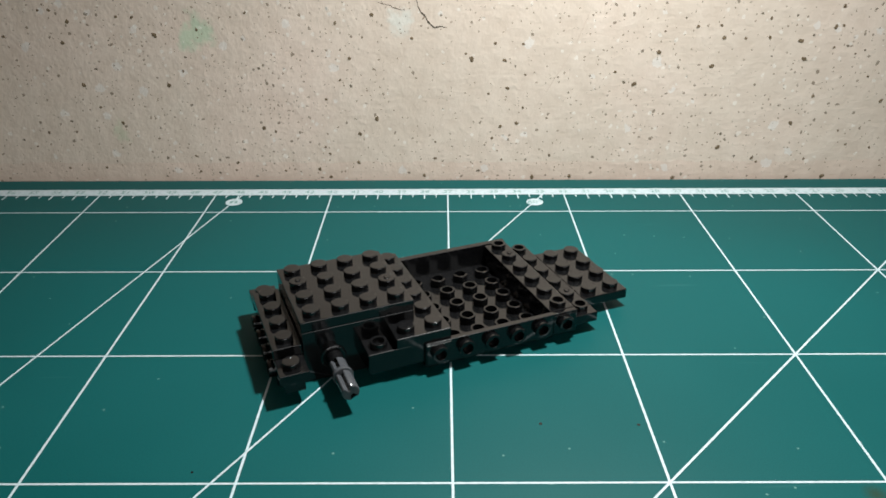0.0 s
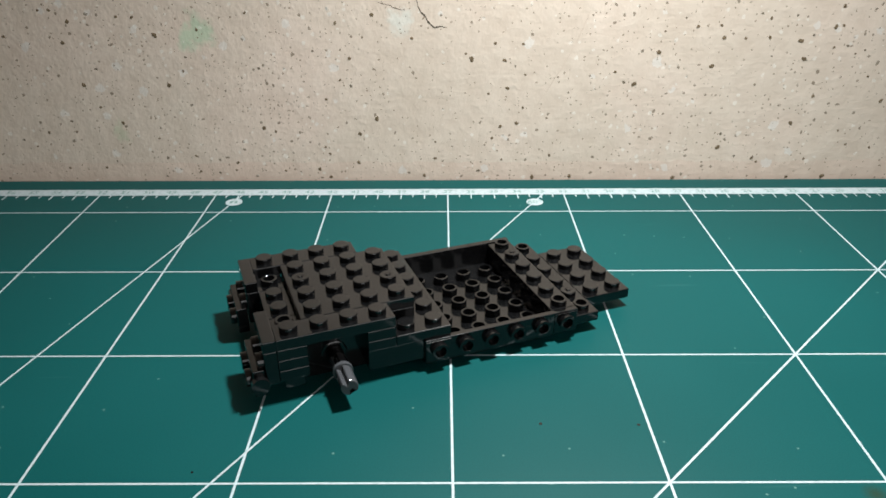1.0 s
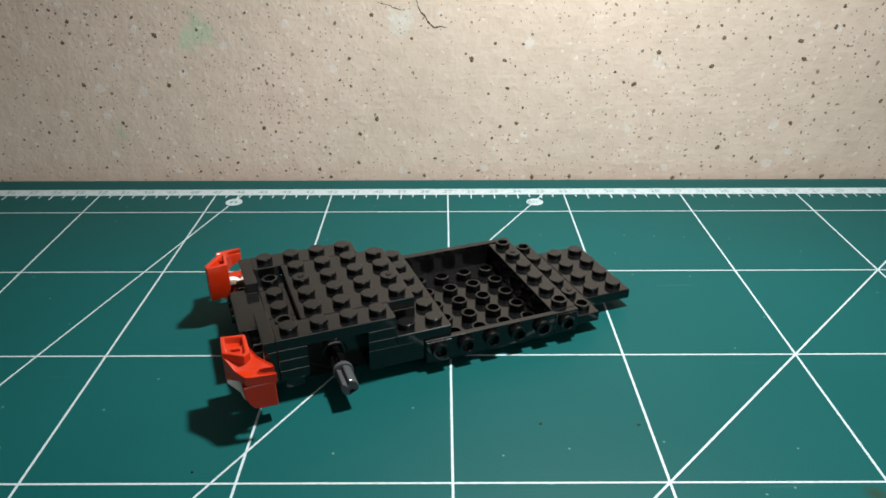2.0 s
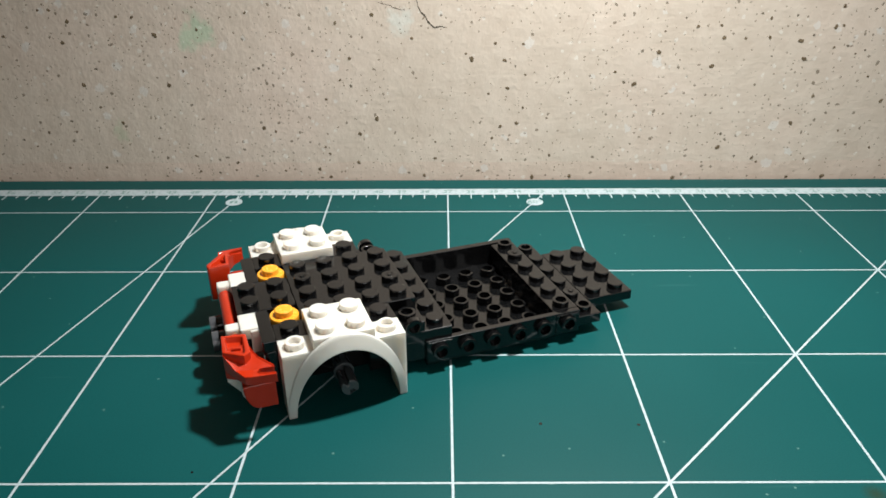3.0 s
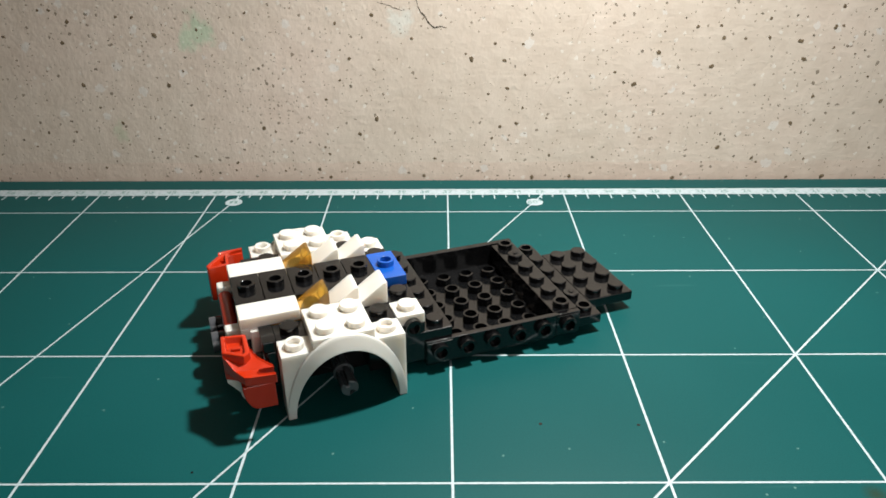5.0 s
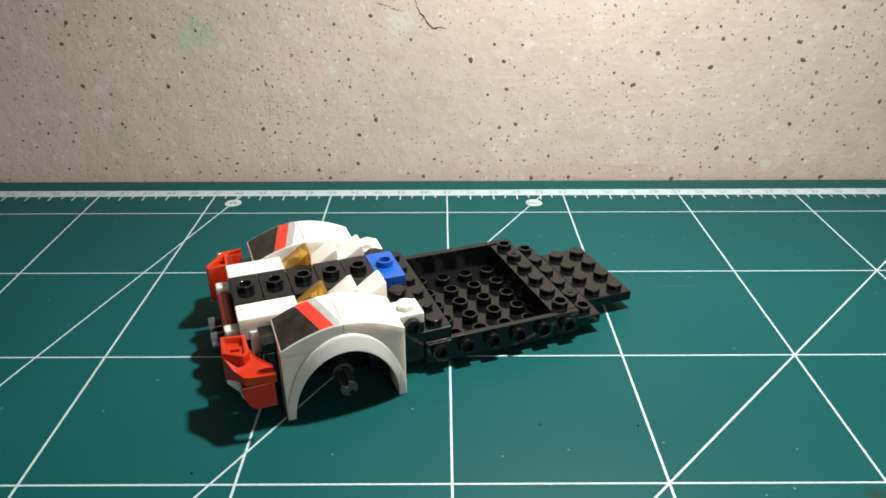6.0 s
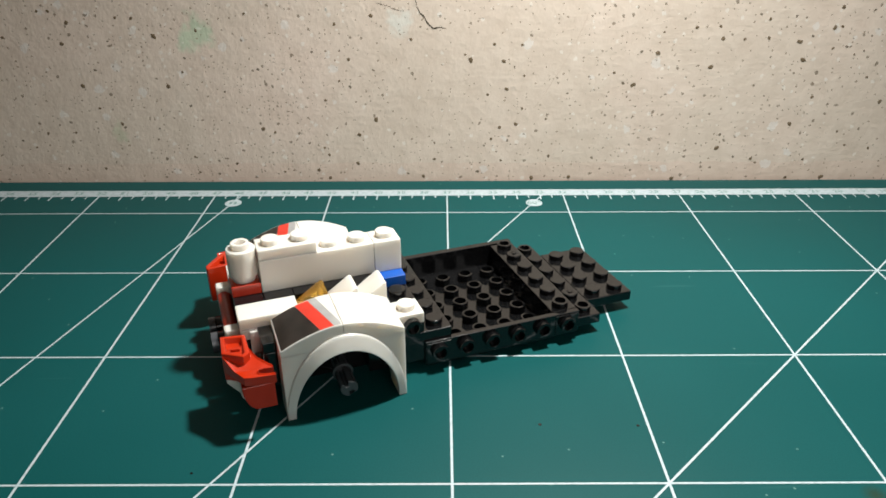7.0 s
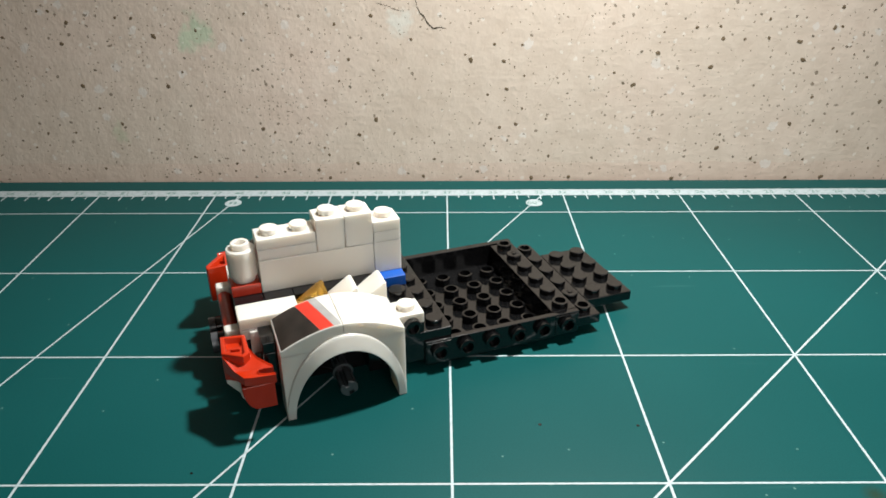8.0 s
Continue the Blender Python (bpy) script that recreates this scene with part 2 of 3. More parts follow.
SOLID = [(2.44, -0.05), (2.44, 1.42), (2.36, 1.62), (2.18, 1.70), (0, 1.70)]
GATE = [(2.44, -0.05), (2.44, 1.42), (2.36, 1.62), (2.18, 1.70), (1.15, 1.70), (1.0, 1.55), (0.75, 1.55), (0.6, 1.95), (0, 1.95)]
HOLLOW = [(2.44, -0.05), (2.44, 1.52), (2.34, 1.68), (2.18, 1.70), (1.72, 1.70), (1.62, 1.62), (1.60, 0.10), (0, 0.10)]
STUDS = {}


def stud(parent, x, y, z, material, hollow=False, turn=None):
    key = (material.name, hollow)
    if key not in STUDS:
        STUDS[key] = finish(lathe(GATE if hollow == "gate" else HOLLOW if hollow else SOLID), "stud", material)
    m = Matrix.Translation(Vector((x, y, z)) * MM)
    return part("stud", STUDS[key], material, parent, m=m @ turn if turn else m)


P, B, U = 3.2, 9.6, 8.0
GAP = 0.06


def thing(name, label, category, group=""):
    return tagged(new(name), label, category, group)


# ---------------------------------------------------------------- setting
def slab(name, x0, x1, y0, y1, z0, z1, material):
    bm = box(x0 / MM, x1 / MM, y0 / MM, y1 / MM, z0 / MM, z1 / MM, 0)
    return tagged(new(name, finish(bm, name, material)), kind="structure")


def build_wall():
    wall = slab("wall_north", -1.5, 1.5, WALL_Y, WALL_Y + 0.12, -0.75, 1.65, PLASTER)
    # a hairline crack that runs down from the top of the view
    bm = bmesh.new()
    rng = random.Random(4)
    main = [(-12.6, 84), (-12.8, 79), (-12.0, 75), (-10.6, 72.6), (-9.0, 71.2), (-8.0, 69.2), (-6.6, 67.7), (-5.2, 66.6), (-3.8, 66.9), (-2.4, 67.2), (-0.6, 66.8)]
    branch = [(-28.5, 76.8), (-26.0, 76.2), (-23.8, 75.7), (-21.6, 74.6), (-19.6, 74.0), (-17.2, 73.6)]
    for line, wide in ((main, 1.3), (branch, 0.42)):
        pts = []
        for (xa, za), (xb, zb) in zip(line, line[1:]):
            for k in range(5):
                f = k / 5
                pts.append((xa + (xb - xa) * f + rng.uniform(-0.18, 0.18), za + (zb - za) * f + rng.uniform(-0.18, 0.18)))
        up, lo = [], []
        for k, (x, z) in enumerate(pts):
            w = wide * (0.10 + 0.22 * math.sin(math.pi * min(1, k / len(pts))) * rng.uniform(0.5, 1.2))
            up.append(bm.verts.new(Vector((x, -0.06, z + w)) * MM))
            lo.append(bm.verts.new(Vector((x - w * 0.4, -0.06, z - w)) * MM))
        for k in range(len(pts) - 1):
            bm.faces.new((lo[k], lo[k + 1], up[k + 1], up[k]))
    r = bmesh.ops.extrude_face_region(bm, geom=bm.faces[:])
    bmesh.ops.translate(bm, vec=(0, 0.0004, 0), verts=[v for v in r["geom"] if isinstance(v, bmesh.types.BMVert)])
    part("crack", bm, CRACK, wall, "thin dark branching crack in the plaster", Matrix.Translation((0, WALL_Y, 0)))
    # the larger brown specks: small irregular flattened lumps
    shapes = []
    for k in range(6):
        bm = bmesh.new()
        bmesh.ops.create_icosphere(bm, subdivisions=2, radius=1.0)
        for v in bm.verts:
            v.co *= 1 + 0.75 * noise.noise(v.co * 2.3 + Vector((k * 7, 0, 0)))
            v.co.y *= 0.25
        bmesh.ops.scale(bm, vec=(MM, MM, MM), verts=bm.verts)
        shapes.append(finish(bm, "speck", SPECK))
    for places, least, most in ((LARGE_SPECKS, 0.62, 0.92), (SMALL_SPECKS, 0.42, 0.60)):
        for k, (x, z) in enumerate(places):
            o = part("speck", shapes[k % 6], SPECK, wall)
            r = rng.uniform(least, most)
            o.matrix_basis = Matrix.Translation((x * MM, WALL_Y, z * MM)) @ Matrix.Rotation(rng.uniform(0, 6), 4, "Y") @ Matrix.Diagonal((r, r, r * rng.uniform(0.8, 1.5), 1))
    # a faint slanting scratch
    bm = bmesh.new()
    pts = []
    for k in range(25):
        f = k / 24
        pts.append((58.5 - 21.0 * f + 2.0 * math.sin(3 * f) + rng.uniform(-0.2, 0.2), 73.5 - 40.5 * f))
    for (xa, za), (xb, zb) in zip(pts, pts[1:]):
        w = rng.uniform(0.10, 0.26)
        bm.faces.new([bm.verts.new(Vector(c) * MM) for c in ((xa - w, -0.03, za), (xb - w, -0.03, zb), (xb + w, -0.03, zb), (xa + w, -0.03, za))])
    part("scratch", bm, SCRATCH, wall, "faint slanting scratch in the plaster", Matrix.Translation((0, WALL_Y, 0)))


LARGE_SPECKS = [
    (25.7, 41.3), (-41.2, 54.1), (-31.1, 71.9), (-38.5, 21.2), (-39.7, 7.9), (-57.4, 4.8), (-52.6, 0.9), (-10.6, 1.6),
    (38.2, 0.6), (55.1, 1.1), (10.1, 53.7), (24.1, 53.1), (23.1, 24.3), (88.5, 56.4), (70.9, 48.2), (79.4, 42.9),
    (103.2, 66.8), (114.7, 62.2), (111.5, 50.5), (132.8, 70.1), (133.7, 62.3), (146.9, 60.9), (157.1, 37.4), (150.0, 25.4),
    (119.9, 14.6), (101.8, 0.1), (149.7, 53.4), (160.1, 66.6), (161.8, 74.7), (186.9, 35.4), (-155.0, 43.2), (-118.7, 43.1),
    (-183.8, 63.6), (-156.0, 69.6), (-159.9, 61.0), (-141.6, 26.4), (-80.4, 23.9), (-174.9, 22.4), (-121.2, 63.9), (153.2, 0.4),
    (169.3, 0.7), (-30.7, 28.1), (19.9, 60.2), (-14.9, 62.4), (135.9, 9.5), (30.2, 25.8),
]
SMALL_SPECKS = [
    (-129.3, 71.1), (-135.7, 71.4), (-149.9, 33.5), (-82.9, 72.8), (-127.0, 19.4), (-153.1, 5.9), (-169.6, 5.7), (-181.5, 15.9),
    (-46.3, 68.6), (-45.8, 45.0), (31.6, 59.9), (43.2, 28.1), (45.3, 11.1), (123.7, 61.9), (163.2, 67.0), (159.3, 9.1),
    (161.2, 58.1), (-75.4, 22.3), (-72.8, 4.0), (-94.9, 4.4), (-112.1, 11.2), (-162.5, 74.1), (-167.1, 74.1), (-162.7, 22.6),
    (-103.5, 66.1), (-111.7, 49.1), (-111.0, 3.9), (-93.9, 7.9), (7.7, 56.0), (19.6, 19.1), (16.4, 16.0), (24.1, 9.1),
    (-5.5, 9.7), (32.9, 47.1), (32.6, 32.9), (17.6, 38.9), (-52.2, 36.7), (-5.4, 17.4), (-54.1, 15.2), (-52.3, 12.0),
    (112.9, 67.2), (90.0, 65.0), (138.3, 7.6), (170.8, 55.5), (178.5, 45.9), (171.6, 22.0), (176.4, 15.7), (187.3, 14.3),
]

build_wall()


# made-up opening and frame for the added fill light, never in view
def build_window_wall():
    bm = box(-1600, 1600, -1460, -1360, -750, -80, 0)
    box(-1600, 1600, -1460, -1360, 1160, 1650, 0, bm)
    box(-1600, 110, -1460, -1360, -80, 1160, 0, bm)
    box(1490, 1600, -1460, -1360, -80, 1160, 0, bm)
    tagged(new("wall_south", finish(bm, "wall_south", ROOM)), kind="structure")
    opening = tagged(new("window_1"), kind="structure")
    for b in ((110, 1490, -1440, -1400, -80, -40), (110, 1490, -1440, -1400, 1120, 1160), (110, 150, -1440, -1400, -40, 1120),
              (1450, 1490, -1440, -1400, -40, 1120), (780, 820, -1440, -1400, -40, 1120)):
        part("window_frame", box(*b, 2.0), ROOM, opening)


build_window_wall()
slab("wall_west", -1.6, -1.5, -1.36, 0.31, -0.75, 1.65, ROOM)
slab("wall_east", 1.5, 1.6, -1.36, 0.31, -0.75, 1.65, ROOM)
slab("ceiling", -1.6, 1.6, -1.46, 0.31, 1.65, 1.75, ROOM)
slab("floor", -1.6, 1.6, -1.46, 0.31, -0.85, -0.75, DESK)


def build_desk():
    d = thing("desk", "brown wooden desk under the cutting mat", "desk")
    part("desktop", box(-600, 700, -480, 185.5, -28, -3.0, 1.5), DESK, d)
    for x in (-570, 670):
        for y in (-450, 150):
            part("leg", box(x - 25, x + 25, y - 25, y + 25, -750, -28, 1.5), DESK, d)


build_desk()


def text_mesh(words, size):
    cu = bpy.data.curves.new("lettering", "FONT")
    cu.body, cu.size, cu.align_x, cu.align_y, cu.extrude, cu.resolution_u = words, size, "CENTER", "CENTER", 0.00003, 2
    ob = bpy.data.objects.new("lettering", cu)
    scene.collection.objects.link(ob)
    dg = bpy.context.evaluated_depsgraph_get()
    me = bpy.data.meshes.new_from_object(ob.evaluated_get(dg))
    bpy.data.objects.remove(ob)
    me.materials.clear()
    me.materials.append(INK)
    return me


MAT_X0, MAT_X1, MAT_Y0, MAT_Y1 = -245, 385, -285, 184.6
RULE = 167.6


PITS = [(22.6, 20.3, 0.50), (47.4, 19.8, 0.48), (-61.1, 3.7, 0.36)]


def build_mat():
    mat = thing("cutting_mat", "green self-healing cutting mat with white grid lines", "cutting mat")
    part("sheet", box(MAT_X0, MAT_X1, MAT_Y0, MAT_Y1, -3, 0, 0.5), GREEN, mat)
    top = 0.05

    def strip(name, x0, x1, y0, y1, z=top):
        return part(name, box(x0, x1, y0, y1, -0.02, z, 0), PRINT, mat)

    w = 0.31
    for k in range(-4, 8):
        strip("grid_line", 50 * k - w, 50 * k + w, -265, RULE)
    for k in range(-5, 4):
        strip("grid_line", -230, 370, 50 * k - w * 0.9, 50 * k + w * 0.9, 0.06)
    band = part("ruler_band", box(-236, 376, RULE, RULE + 6.3, -0.02, top, 0), PRINT, mat, "white ruler band along the mat's edge")
    for n in range(0, 61):
        x = 370 - 10 * n
        if n % 5 != 2:
            strip("ruler_tick", x - 0.28, x + 0.28, RULE - 4.2, RULE)
        strip("ruler_tick", x - 5.25, x - 4.75, RULE - 2.6, RULE)
        part("number", text_mesh(str(n), 0.0042), INK, band, m=Matrix.Translation((x * MM, (RULE + 3.2) * MM, 0.06 * MM)))

    for x, y, r in PITS:
        part("pit", lathe([(0, -0.02), (r, -0.02), (r * 0.8, 0.05), (0, 0.05)], steps=9), BLACK, mat, m=Matrix.Translation((x * MM, y * MM, 0)))

    def diagonal(x, y, degrees, length, wide=0.28, back=0):
        o = part("angle_line", box(-back, length, -wide, wide, -0.02, 0.065, 0), PRINT, mat)
        o.matrix_basis = Matrix.Translation((x * MM, y * MM, 0)) @ Matrix.Rotation(radians(degrees), 4, "Z")

    diagonal(50, 0, 45, 236, 0.28, 290)
    diagonal(-55.9, 0, 60.0, 194, 0.26, 250)
    diagonal(-88.6, RULE, 255.0, 400, 0.26)
    for x, y, words in ((36.6, 159.6, "60°"), (-90.3, 160.2, "")):
        disc = part("angle_mark", lathe([(0, -0.02), (3.5, -0.02), (3.5, 0.075), (0, 0.075)], steps=36), PRINT, mat, m=Matrix.Translation((x * MM, y * MM, 0)))
        if words:
            part("number", text_mesh(words, 0.0046), INK, disc, m=Matrix.Translation((0, 0, 0.085 * MM)))
        else:
            for dx in (-1.1, 0.9):
                part("number", box(dx - 0.6, dx + 0.6, -1.2, 1.2, 0.07, 0.09, 0), INK, disc)


build_mat()

# ---------------------------------------------------------------- toy car: where it stands
# seconds, x, y in metres, turn in degrees: it is nudged a little while it is being built
DRIFT = [(0.0, -0.03763, 0.04261, 22.25), (0.5, -0.03786, 0.04396, 21.47), (1.0, -0.03770, 0.04490, 20.93), (1.7, -0.03765, 0.04490, 20.85),
         (3.0, -0.03737, 0.04507, 20.27), (3.5, -0.03734, 0.04483, 20.10), (4.7, -0.03734, 0.04483, 20.10), (5.8, -0.03740, 0.04510, 20.22), (8.0, -0.03740, 0.04510, 20.22)]


def car_at(t):
    for (ta, *a), (tb, *b) in zip(DRIFT, DRIFT[1:]):
        if t <= tb:
            f = (t - ta) / (tb - ta)
            x, y, r = (p + (q - p) * f for p, q in zip(a, b))
            return pose(x, y, 0, 0, 0, r)
    return pose(*DRIFT[-1][1:3], 0, 0, 0, DRIFT[-1][3])


MOVES = []


def joins(ob, t, u, v, z, off=None):
    """ob is set on the car at t seconds (and taken off again at off): u, v in studs, z in millimetres. Before that it lies ready on the mat beside the camera."""
    MOVES.append((ob, t, off, Matrix.Translation((u * U * MM, v * U * MM, z * MM))))


GROUP = "toy car bricks"


def plate(nu, nv, h, material, name="toy_plate", label="", studs=True, hollow=()):
    """A brick or plate with its studs; its origin is under its middle."""
    t = thing(name, label, "toy brick", GROUP)
    part("body", box(-nu * 4 + GAP, nu * 4 - GAP, -nv * 4 + GAP, nv * 4 - GAP, 0, h - 0.02), material, t)
    if studs:
        for i in range(nu):
            for j in range(nv):
                stud(t, (i - (nu - 1) / 2) * U, (j - (nv - 1) / 2) * U, h, material, hollow == "all" or (i, j) in hollow)
    return t


# ---------------------------------------------------------------- chassis
def build_chassis():
    car = thing("toy_car_chassis", "black plastic brick chassis of a toy car", "toy car", GROUP)

    def slabpart(name, u0, u1, v0, v1, z0, z1, studs=(), hollow=(), bevel=0.22, gates=()):
        o = part(name, box(u0 * U + GAP, u1 * U - GAP, v0 * U + GAP, v1 * U - GAP, z0, z1 - 0.02, bevel), BLACK, car)
        for u, v in studs:
            stud(o, u * U, v * U, z1, BLACK, "gate" if (u, v) in gates else (u, v) in hollow)
        return o

    # recessed tub
    floor = slabpart("tub_floor", 3.5, 8.6, -1.55, 4.55, 1.5, 2.35)
    tube = finish(lathe([(2.44, -0.05), (2.44, 2.35), (2.34, 2.51), (2.2, 2.55), (1.85, 2.55), (1.75, 2.45), (1.72, 0.1), (0, 0.1)]), "tube", BLACK)
    for u in range(4, 9):
        for j in range(5):
            part("tube", tube, BLACK, floor, m=Matrix.Translation(Vector((u * U, (j - 0.5) * U, 2.35)) * MM))
    near = slabpart("tub_wall", 3.5, 9.5, -1.6, -1.38, 2.3, B, bevel=0.12)
    out = Matrix.Rotation(radians(90), 4, "X")
    for u in range(4, 10):
        stud(near, u * U, -1.6 * U, 6.2, BLACK, True, out)
    far = slabpart("tub_wall", 3.5, 9.5, 4.40, 4.68, 2.3, B + 0.3, bevel=0.12)
    for u in range(4, 10):
        stud(far, u * U, 4.68 * U, 6.2, BLACK, True, Matrix.Rotation(radians(-90), 4, "X"))
    for u in (4, 9):
        part("side_panel", box(u * U - 3.7, u * U + 3.7, -1.622 * U, -1.55 * U, 2.6, 9.0, 0.10), BLACK, car)
    slabpart("tub_rear", 8.5, 9.5, -1.38, 4.38, 2.4, B, [(9, v) for v in range(-1, 5)], {(9, -1), (9, 4)}, gates={(9, 3)})
    slabpart("under_plate", 3.6, 10.3, -0.5, 3.5, 0, 1.48)
    slabpart("rear_plate", 9.5, 10.5, -1.5, 4.5, P, 2 * P, [(10, v) for v in range(-1, 5)], {(10, -1), (10, 4)}, gates={(10, 0)})
    slabpart("rear_plate", 10.5, 12.5, -0.5, 3.5, P, 2 * P, [(u, v) for u in (11, 12) for v in range(4)])
    # front
    slabpart("cross_plate", 2.5, 4.5, -1.5, 4.5, 3 * P, 4 * P, [(4, v) for v in range(-1, 5)] + [(3, -1), (3, 4)])
    slabpart("cross_brick", 1.5, 4.4, -1.45, 4.45, P, 3 * P, [(2, -1), (2, 4)], {(2, -1), (2, 4)})
    # front block with the axle hole let in
    slabpart("front_brick", -0.5, 3.5, -0.5, 3.5, 0.0, 5 * P)
    slabpart("front_plate", -0.5, 3.5, -0.5, 3.5, 5 * P, 6 * P, [(u, v) for u in range(4) for v in range(4)], gates={(0, 2), (3, 1)})
    slabpart("nose_plate", -1.5, -0.5, -0.5, 3.5, 3 * P, 4 * P, [(-1, v) for v in range(4)])
    nose = slabpart("nose_brick", -1.45, -0.5, -0.5, 3.5, 1.0, 3 * P)
    for v in range(4):
        stud(nose, -1.45 * U, v * U, 4.6, BLACK, True, Matrix.Rotation(radians(-90), 4, "Y"))
    for v in (-1, 4):
        slabpart("nose_side_plate", -1.5, -0.5, v - 0.5, v + 0.5, 2 * P, 3 * P, [(-1, v)])
    for v in (-1, 4):
        slabpart("nose_side_foot", -1.35, -0.65, v - 0.4, v + 0.4, P, 2 * P)
    for side in (-1, 1):
        m = Matrix.Translation(Vector((0.53 * U, (1.5 + side * 2.0) * U, 6.6)) * MM) @ Matrix.Rotation(radians(-90 * side), 4, "X")
        part("axle_ring", lathe([(3.6, -0.5), (3.6, 0.35), (3.2, 0.5), (2.6, 0.5), (2.6, -0.5)]), BLACK, car, m=m)
        part("axle_shaft", lathe([(2.36, -1), (2.36, 4.2), (0, 4.2)]), BLACK, car, m=m)
        pin = part("axle_pin", lathe([(0, 8.7), (2.4, 8.7), (2.8, 8.9), (2.85, 9.1), (2.85, 9.8), (2.8, 10.0), (2.4, 10.1), (0, 10.1)]), GREY, car, "dark grey slotted axle pin", m=m)
        outline = []
        for k in range(48):
            a = k * math.tau / 48
            gap = min(abs((a - math.radians(c) + math.pi) % math.tau - math.pi) for c in (118, 298))
            r = 1.0 if gap < 0.24 else 2.38
            outline.append((r * math.cos(a), r * math.sin(a)))
        part("prong", prism(outline, 4.0, 8.8, "z", 0.15), GREY, pin)
        part("prong", prism(outline, 10.0, 17.2, "z", 0.4), GREY, pin)
    return car


chassis = build_chassis()


# ---------------------------------------------------------------- bricks that are added
def box_piece(name, label, material, *boxes):
    t = thing(name, label, "toy brick", GROUP)
    for pname, b in boxes:
        part(pname, box(*b), material, t)
    return t


def slope_brick(material, label):
    """One-stud slope, two plates high, its low edge towards the car's front."""
    t = thing("slope_brick", label, "toy brick", GROUP)
    g = 4 - GAP
    part("body", prism([(-g, 0), (g, 0), (g, 6.4), (g - 0.9, 6.4), (-g, 1.5)], -g, g, "y", 0.18), material, t)
    return t


def front_slope(side, under, label):
    """One-stud slope set sideways on the nose, its base towards +x. Its slant faces the car's middle, or, under, the mat."""
    t = thing("slope_brick", label, "toy brick", GROUP)
    g = 4 - GAP
    if under:
        body = prism([(0, 0), (-1.5, 0), (-6.4, 6.5), (-6.4, 7.9), (0, 7.9)], -g, g, "y", 0.18)
    else:
        s = -side
        body = prism([(0, s * g), (-1.5, s * g), (-6.4, s * -g * 0.8), (-6.4, s * -g), (0, s * -g)], 0, 7.9, "z", 0.18)
    part("body", body, WHITE, t)
    return t


def round_plate(material, label, h=3.2, hollow=False, axis=None, name="round_plate"):
    t = thing(name, label, "toy brick", GROUP)
    ax = axis or Matrix()
    prof = [(0, 0), (2.6, 0), (2.6, 0.8), (3.8, 0.9), (3.92, 1.05), (3.92, h - 0.25), (3.75, h), (0, h)]
    if h > 5:
        prof = [(0, 0), (3.0, 0), (3.0, 1.4), (3.8, 1.6), (3.92, 1.8), (3.92, h - 0.25), (3.75, h), (0, h)]
    part("body", lathe(prof, ax, 40), material, t)
    s = stud(t, 0, 0, 0, material, hollow)
    s.matrix_basis = ax @ Matrix.Translation((0, 0, h * MM))
    return t


def fender(side):
    """Wheel arch, four studs long: side -1 stands on the near flank, +1 is its mirror image."""
    t = thing("wheel_arch_fender", "white plastic wheel arch fender with six studs", "toy fender", GROUP)
    n = 40
    top = 6 * P - 0.02
    wide = 15.94

    def sweep(name, section):
        """Draws a cross-section, given for each step along the arch, from one foot to the other."""
        bm = bmesh.new()
        rows = []
        for k in range(n + 1):
            a = math.pi * k / n
            rows.append([bm.verts.new(Vector((x, y * side, z)) * MM) for x, y, z in section(math.cos(a), math.sin(a))])
        for ra, rb in zip(rows, rows[1:]):
            m = len(ra)
            for k in range(m):
                bm.faces.new((ra[k], ra[(k + 1) % m], rb[(k + 1) % m], rb[k]))
        bm.faces.new(rows[0])
        bm.faces.new(rows[-1][::-1])
        return part(name, bm, WHITE, t)

    corner = math.atan2(top, wide)
    steps = [abs(math.pi * k / n - corner) for k in range(n + 1)]
    snap = min(range(n + 1), key=lambda k: steps[k])

    def flank(c, s_):
        f = min(wide / max(abs(c), 1e-6), top / max(s_, 1e-6))
        xo, zo = c * f, s_ * f
        if abs(abs(c) - math.cos(math.pi * snap / n)) < 1e-6:
            xo, zo = math.copysign(wide, c), top
        xi, zi = 13.8 * c, 18.4 * s_
        return [(xi, -3.9, zi), (xo, -3.9, zo), (xo, 3.85, zo), (xi, 3.85, zi)]

    def rim(c, s_):
        rings = ((13.8, 18.4, 3.6), (13.8, 18.4, 5.6), (13.9, 18.5, 5.85), (14.05, 18.75, 6.0), (15.3, 21.9, 4.95), (15.5, 22.35, 4.8),
                 (15.7, 22.65, 4.6), (15.85, 22.8, 4.3), (15.85, 22.8, 3.6))
        out = s_ ** 0.7
        return [(rx * c, y if y < 4 else 4.1 + (y - 4.1) * out, rz * s_) for rx, rz, y in rings]

    sweep("flank", flank)
    sweep("arch_rim", rim)
    ya, yb = sorted((-side * 11.9, side * 3.8))
    part("deck", box(-8 + GAP, 8 - GAP, ya, yb, 6 * P, 7 * P - 0.02), WHITE, t)
    for x in (-12, 12):
        stud(t, x, 0, 6 * P, WHITE, True)
    for x in (-4, 4):
        for y in (0, -side * 8):
            stud(t, x, y, 7 * P, WHITE)
    return t


